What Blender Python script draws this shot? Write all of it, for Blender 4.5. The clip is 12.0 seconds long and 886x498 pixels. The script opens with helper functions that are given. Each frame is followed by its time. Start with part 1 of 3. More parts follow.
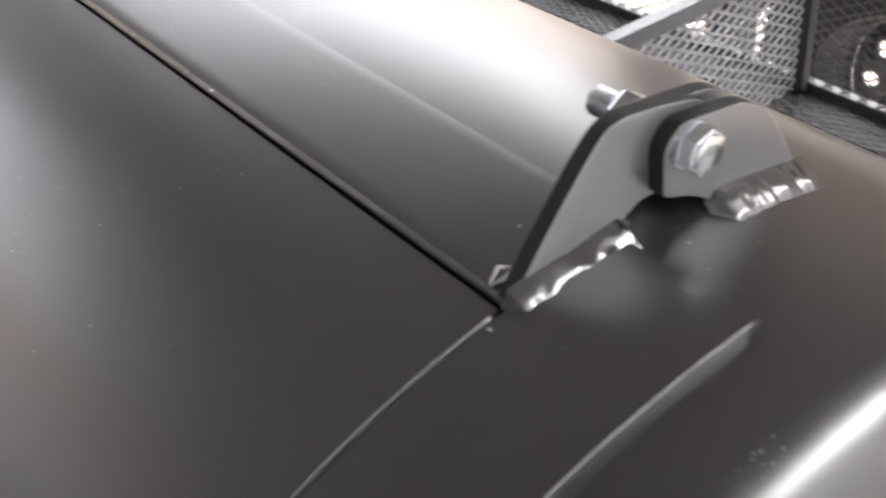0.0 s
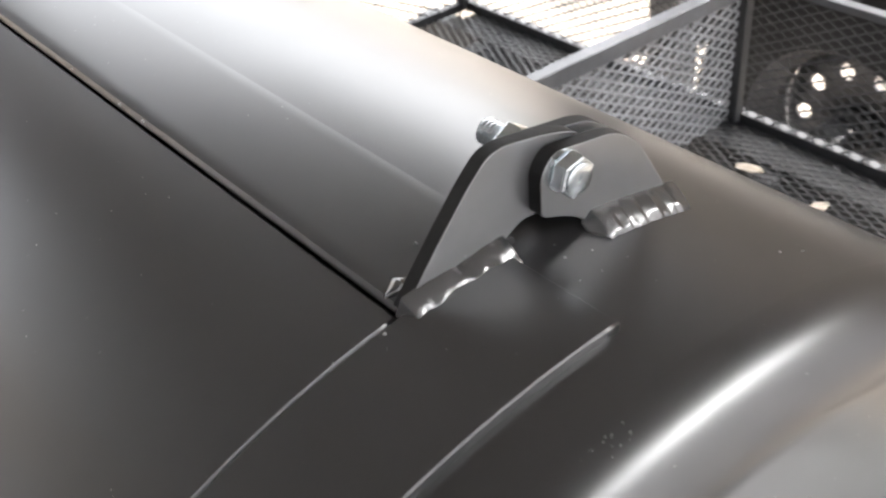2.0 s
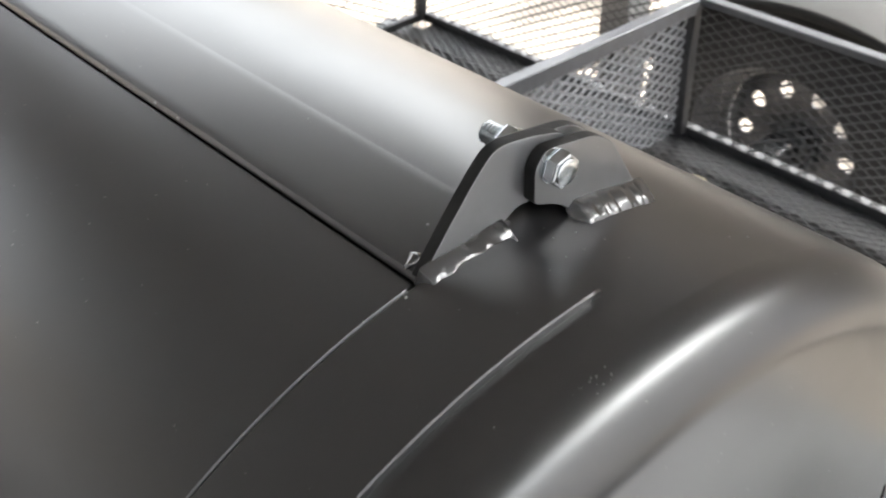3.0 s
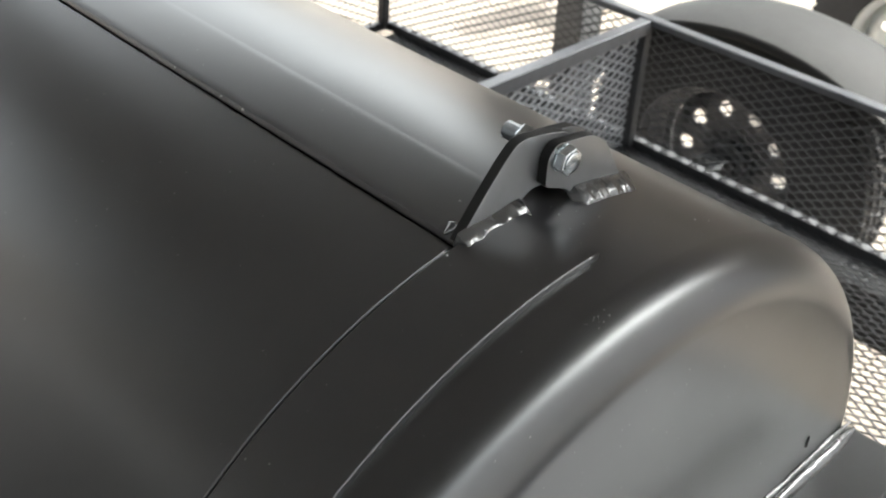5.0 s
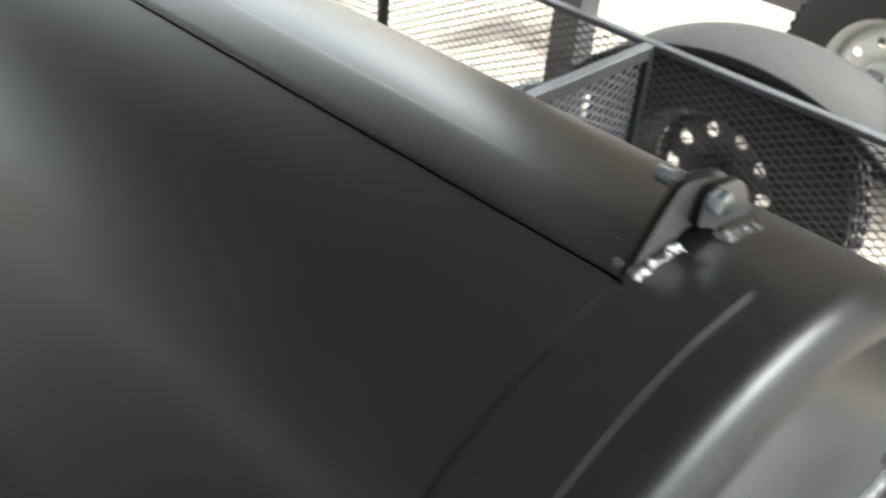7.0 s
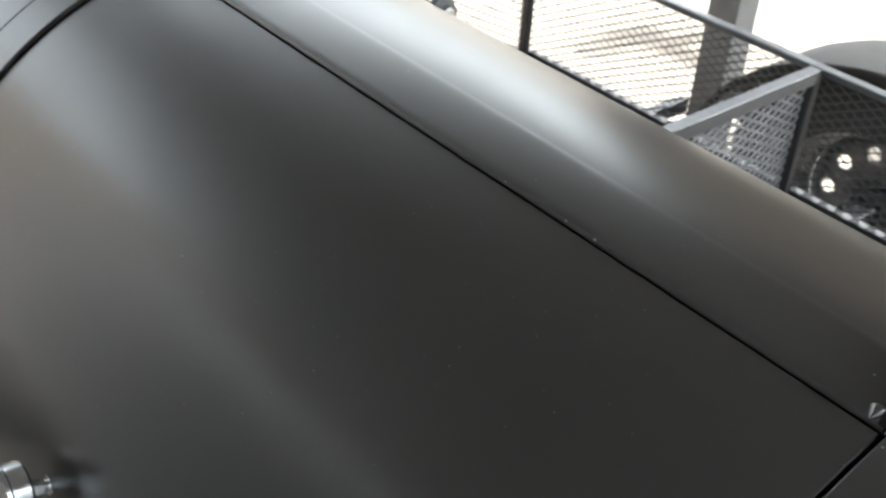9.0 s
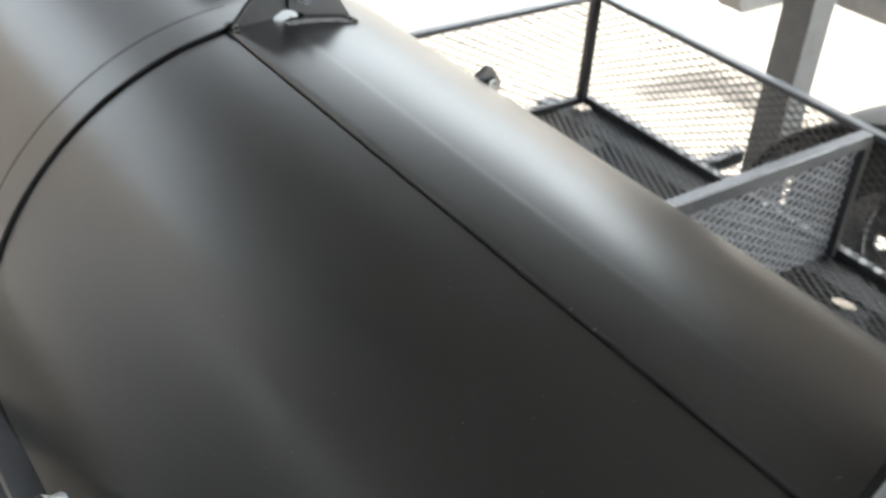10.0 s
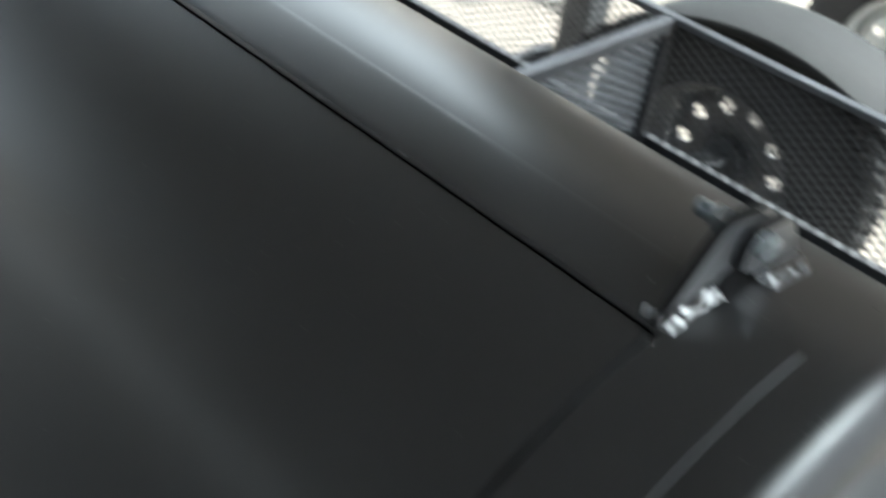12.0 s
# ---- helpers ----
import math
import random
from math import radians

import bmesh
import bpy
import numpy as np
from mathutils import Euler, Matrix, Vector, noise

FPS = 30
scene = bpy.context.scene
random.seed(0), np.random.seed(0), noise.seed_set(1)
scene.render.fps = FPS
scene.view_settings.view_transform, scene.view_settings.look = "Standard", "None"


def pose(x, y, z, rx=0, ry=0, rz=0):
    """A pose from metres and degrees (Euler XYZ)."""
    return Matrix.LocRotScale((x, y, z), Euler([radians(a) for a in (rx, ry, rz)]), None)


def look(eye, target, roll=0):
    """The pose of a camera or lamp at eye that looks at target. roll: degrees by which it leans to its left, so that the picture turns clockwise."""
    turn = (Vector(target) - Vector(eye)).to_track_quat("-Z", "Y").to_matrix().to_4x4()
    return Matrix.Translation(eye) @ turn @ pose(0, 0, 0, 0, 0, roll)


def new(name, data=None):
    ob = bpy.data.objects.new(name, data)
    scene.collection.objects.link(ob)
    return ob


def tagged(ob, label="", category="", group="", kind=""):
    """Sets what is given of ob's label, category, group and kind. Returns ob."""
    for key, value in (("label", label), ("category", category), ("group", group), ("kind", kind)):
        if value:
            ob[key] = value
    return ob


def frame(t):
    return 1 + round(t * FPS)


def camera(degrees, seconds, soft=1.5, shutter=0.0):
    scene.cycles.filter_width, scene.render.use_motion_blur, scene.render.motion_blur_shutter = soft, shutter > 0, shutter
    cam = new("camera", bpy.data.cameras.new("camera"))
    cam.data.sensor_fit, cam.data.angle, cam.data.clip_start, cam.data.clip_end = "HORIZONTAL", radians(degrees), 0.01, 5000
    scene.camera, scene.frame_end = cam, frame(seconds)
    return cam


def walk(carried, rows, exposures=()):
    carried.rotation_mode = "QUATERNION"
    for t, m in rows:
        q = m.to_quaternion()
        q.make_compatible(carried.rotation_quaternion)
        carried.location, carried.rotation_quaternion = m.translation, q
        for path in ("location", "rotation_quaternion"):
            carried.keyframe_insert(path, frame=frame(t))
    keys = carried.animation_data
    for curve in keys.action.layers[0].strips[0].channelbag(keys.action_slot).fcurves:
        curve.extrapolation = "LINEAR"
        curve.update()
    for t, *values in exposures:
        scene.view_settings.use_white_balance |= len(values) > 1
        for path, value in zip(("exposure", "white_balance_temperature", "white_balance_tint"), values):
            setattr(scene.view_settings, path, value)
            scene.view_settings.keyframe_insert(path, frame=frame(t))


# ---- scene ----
cam = camera(45.0, 12.0, 1.9, 0.9)
cam.data.dof.use_dof, cam.data.dof.focus_distance, cam.data.dof.aperture_fstop = True, 0.52, 22.0


def view(x, y, z, yaw, pitch, roll):
    return pose(x, y, z, 90 + pitch, 0, yaw) @ pose(0, 0, 0, 0, 0, roll)


# seconds, place in metres, yaw to the left of +y, pitch, roll
PATH = (
    (0, 0.1884, -0.1935, 1.6815, 55.591, -37.1879, -6.0157),
    (0.5, 0.2026, -0.1838, 1.6795, 55.0932, -36.8779, -6.6411),
    (1, 0.2161, -0.1869, 1.6843, 54.5541, -36.0354, -6.5715),
    (1.5, 0.2249, -0.1916, 1.6896, 53.8599, -35.3723, -6.4724),
    (2, 0.2277, -0.1991, 1.6997, 52.4793, -35.8394, -4.3179),
    (2.5, 0.2402, -0.2228, 1.7129, 50.5855, -35.5701, -3.0361),
    (3, 0.2612, -0.2596, 1.7332, 48.7519, -35.5135, -1.2852),
    (5, 0.3072, -0.3647, 1.784, 44.5734, -35.0434, 2.8534),
    (5.5, 0.3162, -0.3822, 1.7917, 44.4621, -34.9587, 2.7783),
    (6, 0.3172, -0.4025, 1.7979, 44.0678, -35.1295, 2.7157),
    (6.5, 0.293, -0.4382, 1.8058, 42.1935, -34.9959, 5.1223),
    (7, 0.2419, -0.4752, 1.8157, 41.1308, -34.441, 5.7039),
    (7.5, 0.1767, -0.4619, 1.7988, 44.1361, -34.1653, 4.6042),
    (9.5, 0.1306, -0.4317, 1.8338, 50.1884, -35.1654, 3.9034),
    (10, 0.1663, -0.4302, 1.8761, 52.7826, -34.2077, 4.2908),
    (10.5, 0.2333, -0.4894, 1.9112, 54.3569, -32.8185, 4.663),
    (11, 0.2389, -0.4989, 1.9192, 53.6321, -32.9885, 4.6297),
    (11.5, 0.1557, -0.4464, 1.8486, 48.0018, -34.5323, 6.3774),
    (12, 0.1777, -0.4197, 1.8081, 40.4177, -37.1518, 9.2764),
)
walk(cam, [(row[0], view(*row[1:])) for row in PATH],
     exposures=[(0.0, 2.94, 6500, 14), (3.0, 2.70, 6400, 8), (5.0, 2.34, 6350, 5), (7.5, 2.28, 6250, 3), (9.4, 2.60, 6150, 4), (10.0, 2.45, 6150, 4), (10.6, 1.52, 6050, 2), (11.0, 1.02, 5950, 0), (11.5, 1.05, 5800, -2), (12.0, 2.1, 5750, -1)])

# ---- light ----
SUN_EL, SUN_AZ = radians(55), radians(-14)      # azimuth: from +y towards -x
world = bpy.data.worlds.new("sky")
scene.world = world
world.use_nodes = True
wn = world.node_tree.nodes
sky = wn.new("ShaderNodeTexSky")
sky.sky_type = "NISHITA"
sky.sun_disc = False
sky.sun_elevation = SUN_EL
sky.sun_rotation = -SUN_AZ
sky.air_density, sky.dust_density, sky.ozone_density = 1.0, 6.0, 0.6
wn["Background"].inputs["Strength"].default_value = 0.15
haze = wn.new("ShaderNodeHueSaturation")
haze.inputs["Saturation"].default_value = 0.14
haze.inputs["Value"].default_value = 1.5
world.node_tree.links.new(sky.outputs[0], haze.inputs["Color"])
world.node_tree.links.new(haze.outputs[0], wn["Background"].inputs["Color"])
sun_data = bpy.data.lights.new("sun", "SUN")
sun_data.energy, sun_data.angle, sun_data.color = 2.0, radians(0.53), (1.0, 0.93, 0.84)
sun = new("sun", sun_data)
sun_way = Vector((-math.sin(SUN_AZ) * math.cos(SUN_EL), math.cos(SUN_AZ) * math.cos(SUN_EL), math.sin(SUN_EL)))
sun.matrix_world = look(sun_way * 20, (0, 0, 0))


# ---- materials ----
def material(name, color, rough=0.5, metal=0.0, grain=40.0, mottle=0.15, bump=0.1, bump_scale=300.0,
             rough_var=0.08, spots=0.0, spot_color=(0.6, 0.58, 0.55), spot_scale=90.0, coat=0.0, ior=1.5):
    m = bpy.data.materials.new(name)
    m.use_nodes = True
    nt = m.node_tree
    n, l = nt.nodes, nt.links
    bsdf = n["Principled BSDF"]
    tc = n.new("ShaderNodeTexCoord")
    big = n.new("ShaderNodeTexNoise")
    big.inputs["Scale"].default_value = grain * 0.12
    big.inputs["Detail"].default_value = 4
    fine = n.new("ShaderNodeTexNoise")
    fine.inputs["Scale"].default_value = grain
    fine.inputs["Detail"].default_value = 6
    for t in (big, fine):
        l.new(tc.outputs["Object"], t.inputs["Vector"])
    mix = n.new("ShaderNodeMath")
    mix.operation = "ADD"
    l.new(big.outputs["Fac"], mix.inputs[0])
    l.new(fine.outputs["Fac"], mix.inputs[1])
    ramp = n.new("ShaderNodeMapRange")
    ramp.inputs["From Min"].default_value, ramp.inputs["From Max"].default_value = 0.6, 1.4
    ramp.inputs["To Min"].default_value, ramp.inputs["To Max"].default_value = 1 - mottle, 1 + mottle
    l.new(mix.outputs[0], ramp.inputs["Value"])
    scale = n.new("ShaderNodeVectorMath")
    scale.operation = "SCALE"
    scale.inputs[0].default_value = color
    l.new(ramp.outputs[0], scale.inputs["Scale"])
    out = scale.outputs[0]
    rr = n.new("ShaderNodeMapRange")
    rr.inputs["From Min"].default_value, rr.inputs["From Max"].default_value = 0.3, 0.7
    rr.inputs["To Min"].default_value, rr.inputs["To Max"].default_value = max(rough - rough_var, 0.02), rough + rough_var
    l.new(big.outputs["Fac"], rr.inputs["Value"])
    l.new(rr.outputs[0], bsdf.inputs["Roughness"])
    if spots > 0:
        vor = n.new("ShaderNodeTexVoronoi")
        vor.inputs["Scale"].default_value = spot_scale
        l.new(tc.outputs["Object"], vor.inputs["Vector"])
        patch = n.new("ShaderNodeTexNoise")
        patch.inputs["Scale"].default_value = 9
        l.new(tc.outputs["Object"], patch.inputs["Vector"])
        size = n.new("ShaderNodeMath")
        size.operation = "MULTIPLY"
        l.new(vor.outputs["Color"], size.inputs[0])
        l.new(patch.outputs["Fac"], size.inputs[1])
        lim = n.new("ShaderNodeMapRange")
        lim.inputs["From Min"].default_value, lim.inputs["From Max"].default_value = 0.24, 0.55
        lim.inputs["To Min"].default_value, lim.inputs["To Max"].default_value = 0.0, spots
        l.new(size.outputs[0], lim.inputs["Value"])
        less = n.new("ShaderNodeMath")
        less.operation = "LESS_THAN"
        l.new(vor.outputs["Distance"], less.inputs[0])
        l.new(lim.outputs[0], less.inputs[1])
        cm = n.new("ShaderNodeMix")
        cm.data_type = "RGBA"
        cm.inputs["B"].default_value = (*spot_color, 1)
        l.new(less.outputs[0], cm.inputs["Factor"])
        l.new(out, cm.inputs["A"])
        out = cm.outputs["Result"]
    l.new(out, bsdf.inputs["Base Color"])
    bsdf.inputs["Metallic"].default_value = metal
    bsdf.inputs["IOR"].default_value = ior
    bsdf.inputs["Coat Weight"].default_value = coat
    if bump:
        bn = n.new("ShaderNodeTexNoise")
        bn.inputs["Scale"].default_value = bump_scale
        bn.inputs["Detail"].default_value = 3
        l.new(tc.outputs["Object"], bn.inputs["Vector"])
        b = n.new("ShaderNodeBump")
        b.inputs["Strength"].default_value = bump
        b.inputs["Distance"].default_value = 0.001
        l.new(bn.outputs["Fac"], b.inputs["Height"])
        l.new(b.outputs[0], bsdf.inputs["Normal"])
    return m


PAINT = material("satin_black_paint", (0.016, 0.0155, 0.0155), 0.30, 0, 60, 0.2, 0.0, 260, 0.02, 0.095, (0.26, 0.25, 0.24), 210, ior=1.9)
# plate faces carry the light, cut edges the shade, in their base colours
HINGE_PAINT = material("grey_black_plate_paint", (0.070, 0.070, 0.073), 0.36, 0, 90, 0.25, 0.0, 300, 0.05, 0.08, (0.45, 0.45, 0.45), 260, ior=2.5)
SHADED_EDGE = material("rough_shaded_cut_edge", (0.008, 0.008, 0.008), 0.6, 0, 90, 0.3, 0.2, 400, 0.08, ior=1.35)
WELD_PAINT = material("painted_weld", (0.03, 0.03, 0.03), 0.2, 0.0, 120, 0.3, 0.2, 300, 0.06, ior=2.2)
ZINC = material("zinc_plated_steel", (0.62, 0.66, 0.68), 0.22, 1.0, 200, 0.15, 0.1, 800, 0.08)
CAGE_PAINT = material("dark_grey_cage_paint", (0.03, 0.031, 0.034), 0.38, 0, 60, 0.3, 0.2, 500, 0.08)
RAIL_PAINT = material("slate_rail_paint", (0.085, 0.089, 0.097), 0.36, 0, 60, 0.25, 0.15, 500, 0.08)
RUBBER = material("tyre_rubber", (0.02, 0.02, 0.021), 0.75, 0, 50, 0.3, 0.3, 200, 0.08)
RIM_STEEL = material("painted_rim", (0.13, 0.13, 0.135), 0.4, 0.2, 50, 0.3, 0.1, 300, 0.08)
WHITE_RIM = material("white_rim_paint", (0.62, 0.64, 0.63), 0.35, 0, 40, 0.1, 0.05, 200, 0.06)
FENDER_PAINT = material("grey_fender_paint", (0.022, 0.022, 0.022), 0.7, 0, 30, 0.15, 0.05, 300, 0.05, ior=1.3)
# divider strands: paler grey holds the sky's reflection in the colour
SKYLIT_MESH = material("skylit_grey_mesh_paint", (0.25, 0.258, 0.272), 0.35, 0.2, 60, 0.3, 0.1, 400, 0.08)
POST_PAINT = material("grey_post_paint", (0.15, 0.15, 0.15), 0.6, 0, 30, 0.2, 0.1, 200, 0.08)
CONCRETE = material("tan_concrete", (0.225, 0.195, 0.163), 0.85, 0, 14, 0.18, 0.4, 120, 0.05, 0.06, (0.2, 0.17, 0.14), 25)
WALL = material("dull_wall", (0.130, 0.132, 0.140), 0.8, 0, 10, 0.25, 0.1, 50, 0.05)
# for the unseen walls added to be mirrored in the barrel
BROWN_WALL = material("brown_unseen_wall", (0.16, 0.135, 0.11), 0.8, 0, 10, 0.25, 0.1, 50, 0.05)
GREY_WALL = material("light_grey_wall", (0.74, 0.74, 0.75), 0.8, 0, 10, 0.15, 0.1, 50, 0.05)
ROOF = material("canopy_underside", (0.13, 0.132, 0.138), 0.7, 0, 10, 0.2, 0.1, 50, 0.05)
CLAY = material("red_brown_block", (0.12, 0.05, 0.035), 0.8, 0, 40, 0.3, 0.3, 100, 0.05)
GLASS_FACE = material("gauge_face", (0.35, 0.34, 0.33), 0.12, 0, 80, 0.25, 0.0, 200, 0.03, coat=0.5)
SPECK = material("bright_speck", (0.25, 0.25, 0.25), 0.3, 0.3, 60, 0.2, 0.0, 200, 0.05)
LEAF = material("pale_dry_leaf", (0.50, 0.44, 0.36), 0.8, 0, 60, 0.3, 0.3, 300, 0.05)
# sooty interior and small dark parts; also the shade strip beside the left bar
SOOT_AND_SHADE = material("dark_interior_and_shade", (0.012, 0.011, 0.01), 0.8, 0, 60, 0.3, 0.2, 200, 0.05)


# ---- building helpers ----
def part(name, bm, mat, parent=None, label="", smooth=False):
    me = bpy.data.meshes.new(name)
    bm.to_mesh(me)
    bm.free()
    me.materials.append(mat)
    if smooth:
        me.shade_smooth()
    ob = new(name, me)
    if parent:
        ob.parent = parent
    return tagged(ob, label)


def raw_part(name, verts, faces, mat, parent=None, label="", smooth=False):
    me = bpy.data.meshes.new(name)
    me.from_pydata([tuple(v) for v in verts], [], faces)
    me.update()
    me.materials.append(mat)
    if smooth:
        me.shade_smooth()
    ob = new(name, me)
    if parent:
        ob.parent = parent
    return tagged(ob, label)


def thing(name, label, category, group="", kind="", at=(0, 0, 0)):
    return tagged(new(name), label, category, group, kind)


def box(a, b, bevel=0.0, seg=2):
    bm = bmesh.new()
    bmesh.ops.create_cube(bm, size=1)
    a, b = Vector(a), Vector(b)
    for v in bm.verts:
        v.co = Vector(((a[i] + b[i]) / 2 + v.co[i] * (b[i] - a[i])) for i in range(3))
    if bevel:
        bmesh.ops.bevel(bm, geom=bm.edges[:], offset=bevel, segments=seg, affect="EDGES", profile=0.5)
    return bm


def prism(outline, axis_from, axis_to, bevel=0.0):
    """A plate: outline in (y, z), thickness along x."""
    bm = bmesh.new()
    vs = [bm.verts.new((axis_from, y, z)) for y, z in outline]
    f = bm.faces.new(vs)
    ext = bmesh.ops.extrude_face_region(bm, geom=[f])
    for v in ext["geom"]:
        if isinstance(v, bmesh.types.BMVert):
            v.co.x = axis_to
    bmesh.ops.recalc_face_normals(bm, faces=bm.faces[:])
    if bevel:
        flat = [e for e in bm.edges if abs(e.verts[0].co.x - e.verts[1].co.x) < 1e-7]
        bmesh.ops.bevel(bm, geom=flat, offset=bevel, segments=2, affect="EDGES", profile=0.5)
    return bm


def lathe(profile, n=48, axis="x", centre=(0, 0, 0)):
    """Turn (along, radius) pairs round an axis."""
    verts, faces = [], []
    for a, r in profile:
        for k in range(n):
            w = 2 * math.pi * k / n
            p = {"x": (a, r * math.cos(w), r * math.sin(w)), "y": (r * math.cos(w), a, r * math.sin(w))}[axis]
            verts.append((p[0] + centre[0], p[1] + centre[1], p[2] + centre[2]))
    for i in range(len(profile) - 1):
        for k in range(n):
            faces.append((i * n + k, i * n + (k + 1) % n, (i + 1) * n + (k + 1) % n, (i + 1) * n + k))
    return verts, faces


def hexagon(x0, x1, flats, y, z, turn=0.0, chamfer=0.0012):
    r = flats / math.sqrt(3)
    pts = [(y + r * math.cos(turn + k * math.pi / 3), z + r * math.sin(turn + k * math.pi / 3)) for k in range(6)]
    return prism(pts, x0, x1, chamfer)


def rounded(points, radius, seg=5):
    """Round the corners of a closed outline."""
    out, n = [], len(points)
    for i in range(n):
        p0, p1, p2 = (Vector(points[(i + k) % n]) for k in (-1, 0, 1))
        r = radius[i] if isinstance(radius, (list, tuple)) else radius
        if r <= 0:
            out.append(tuple(p1))
            continue
        d = min(r, (p0 - p1).length * 0.45, (p2 - p1).length * 0.45)
        a, b = p1 + (p0 - p1).normalized() * d, p1 + (p2 - p1).normalized() * d
        for k in range(seg + 1):
            t = k / seg
            out.append(tuple(a * (1 - t) ** 2 + p1 * 2 * t * (1 - t) + b * t * t))
    return out


def bead(path, width, height_way, seed, n_round=18, steps=120, ripple=0.05, pitch=0.0085):
    """A weld bead along a polyline: a lumpy rope with soft overlapping scales."""
    pts = [Vector(p) for p in path]
    lens = [0.0]
    for a, b in zip(pts, pts[1:]):
        lens.append(lens[-1] + (b - a).length)
    verts, faces = [], []
    for i in range(steps + 1):
        s = lens[-1] * i / steps
        k = max(j for j in range(len(pts) - 1) if lens[j] <= s + 1e-9)
        f = (s - lens[k]) / max(lens[k + 1] - lens[k], 1e-9)
        c = pts[k].lerp(pts[k + 1], f)
        way = (pts[k + 1] - pts[k]).normalized()
        up = (Vector(height_way) - way * Vector(height_way).dot(way)).normalized()
        side = way.cross(up)
        end = min(1.0, 0.25 + min(i, steps - i) * 0.06)
        for j in range(n_round):
            w = 2 * math.pi * j / n_round
            # scales bow forward in the middle of the bead
            ph = (s + 0.003 * math.sin(w) + 0.003 * noise.noise(Vector((s * 60, seed, 0)))) / pitch
            scale = ripple * (1 - 2 * (ph % 1.0) ** 1.5)
            rough = 0.24 * noise.noise(Vector((s * 60, math.cos(w) * 1.3 + seed * 3.1, math.sin(w) * 1.3))) + 0.14 * noise.noise(Vector((s * 210, math.cos(w) * 2.5 + seed, math.sin(w) * 2.5)))
            r = width * end * (1 + scale + rough)
            verts.append(c + side * (r * math.cos(w)) + up * (r * 0.66 * math.sin(w)))
    for i in range(steps):
        for j in range(n_round):
            faces.append((i * n_round + j, i * n_round + (j + 1) % n_round, (i + 1) * n_round + (j + 1) % n_round, (i + 1) * n_round + j))
    faces.append(tuple(range(n_round)))
    faces.append(tuple(reversed([steps * n_round + j for j in range(n_round)])))
    return verts, faces


def fillet(foot, out, wide, tall, seed, steps=90, m=9):
    """A weld in the corner between a plate and the barrel: scalloped toe, rippled convex face."""
    pts = [Vector(p) for p in foot]
    out = Vector(out)
    verts, faces = [], []
    n = len(pts) - 1
    for i in range(steps + 1):
        f = n * i / steps
        k = min(int(f), n - 1)
        c = pts[k].lerp(pts[k + 1], f - k)
        up = Vector((0, c.y, c.z - AZ)).normalized()
        s = (c - pts[0]).length
        wob = noise.noise(Vector((s * 70, seed, 0)))
        ph = (s + 0.0045 * wob) / 0.0085
        scallop = abs(math.sin(math.pi * ph)) ** 0.6
        end = min(1.0, 0.35 + min(i, steps - i) * 0.10)
        w = wide * end * (0.94 + 0.05 * scallop + 0.20 * wob)
        h = tall * end * (0.97 + 0.04 * scallop + 0.16 * noise.noise(Vector((s * 55, seed + 9, 3))))
        for j in range(m + 1):
            t = j / m
            lump = 0.10 * noise.noise(Vector((s * 170, t * 3, seed))) + 0.018 * scallop * t
            bulge = math.sin(math.pi * t) * (0.16 + lump)
            verts.append(c + out * (w * (t + bulge * 0.7) - 0.0006) + up * (h * (1 - t) ** 1.15 + h * bulge * 0.7 - 0.0012 * t))
    for i in range(steps):
        for j in range(m):
            a = i * (m + 1) + j
            faces.append((a, a + 1, a + m + 2, a + m + 1))
    faces += [tuple(range(m + 1)), tuple(reversed(range(steps * (m + 1), (steps + 1) * (m + 1))))]
    return verts, faces


def expanded(origin, u, v, length, height, long_way=0.0508, short_way=0.0235, width=0.0042, thick=0.0024, twist=1):
    """Expanded metal: a net of diamonds of flat strands, twisted a little out of the sheet's plane."""
    o, u, v = Vector(origin), Vector(u).normalized(), Vector(v).normalized()
    w = u.cross(v)
    verts, faces = [], []
    nu, nv = int(length / (long_way / 2)), int(height / (short_way / 2))
    for i in range(nu):
        for j in range(nv + 1):
            if (i + j) % 2:
                continue
            for dj in (-1, 1):
                if not 0 <= j + dj <= nv:
                    continue
                a = o + u * (i * long_way / 2) + v * (j * short_way / 2)
                b = o + u * ((i + 1) * long_way / 2) + v * ((j + dj) * short_way / 2)
                way = (b - a).normalized()
                flat = (w.cross(way) * 0.75 + w * 0.66 * twist).normalized()
                up = way.cross(flat)
                base = len(verts)
                for e in (a - way * 0.0015, b + way * 0.0015):
                    for p, q in ((-1, -1), (1, -1), (1, 1), (-1, 1)):
                        verts.append(e + flat * (p * width / 2) + up * (q * thick / 2))
                for k in range(4):
                    k2 = (k + 1) % 4
                    faces.append((base + k, base + k2, base + 4 + k2, base + 4 + k))
    return verts, faces


# ---- sizes ----
R, AZ = 0.305, 1.172          # smoker radius, height of its axis
TOP = radians(8.30)           # the door's upper edge, from the crest towards the front
LOW = radians(128)
DOOR_L, DOOR_R = -2.283 * R, 0.0
STRIP_R, STRIP_L = 0.186 * R, -2.43 * R
BODY_L, BODY_R = -4.7 * R, 0.079


def on(x, th, r=R):
    return (x, -r * math.sin(th), AZ + r * math.cos(th))


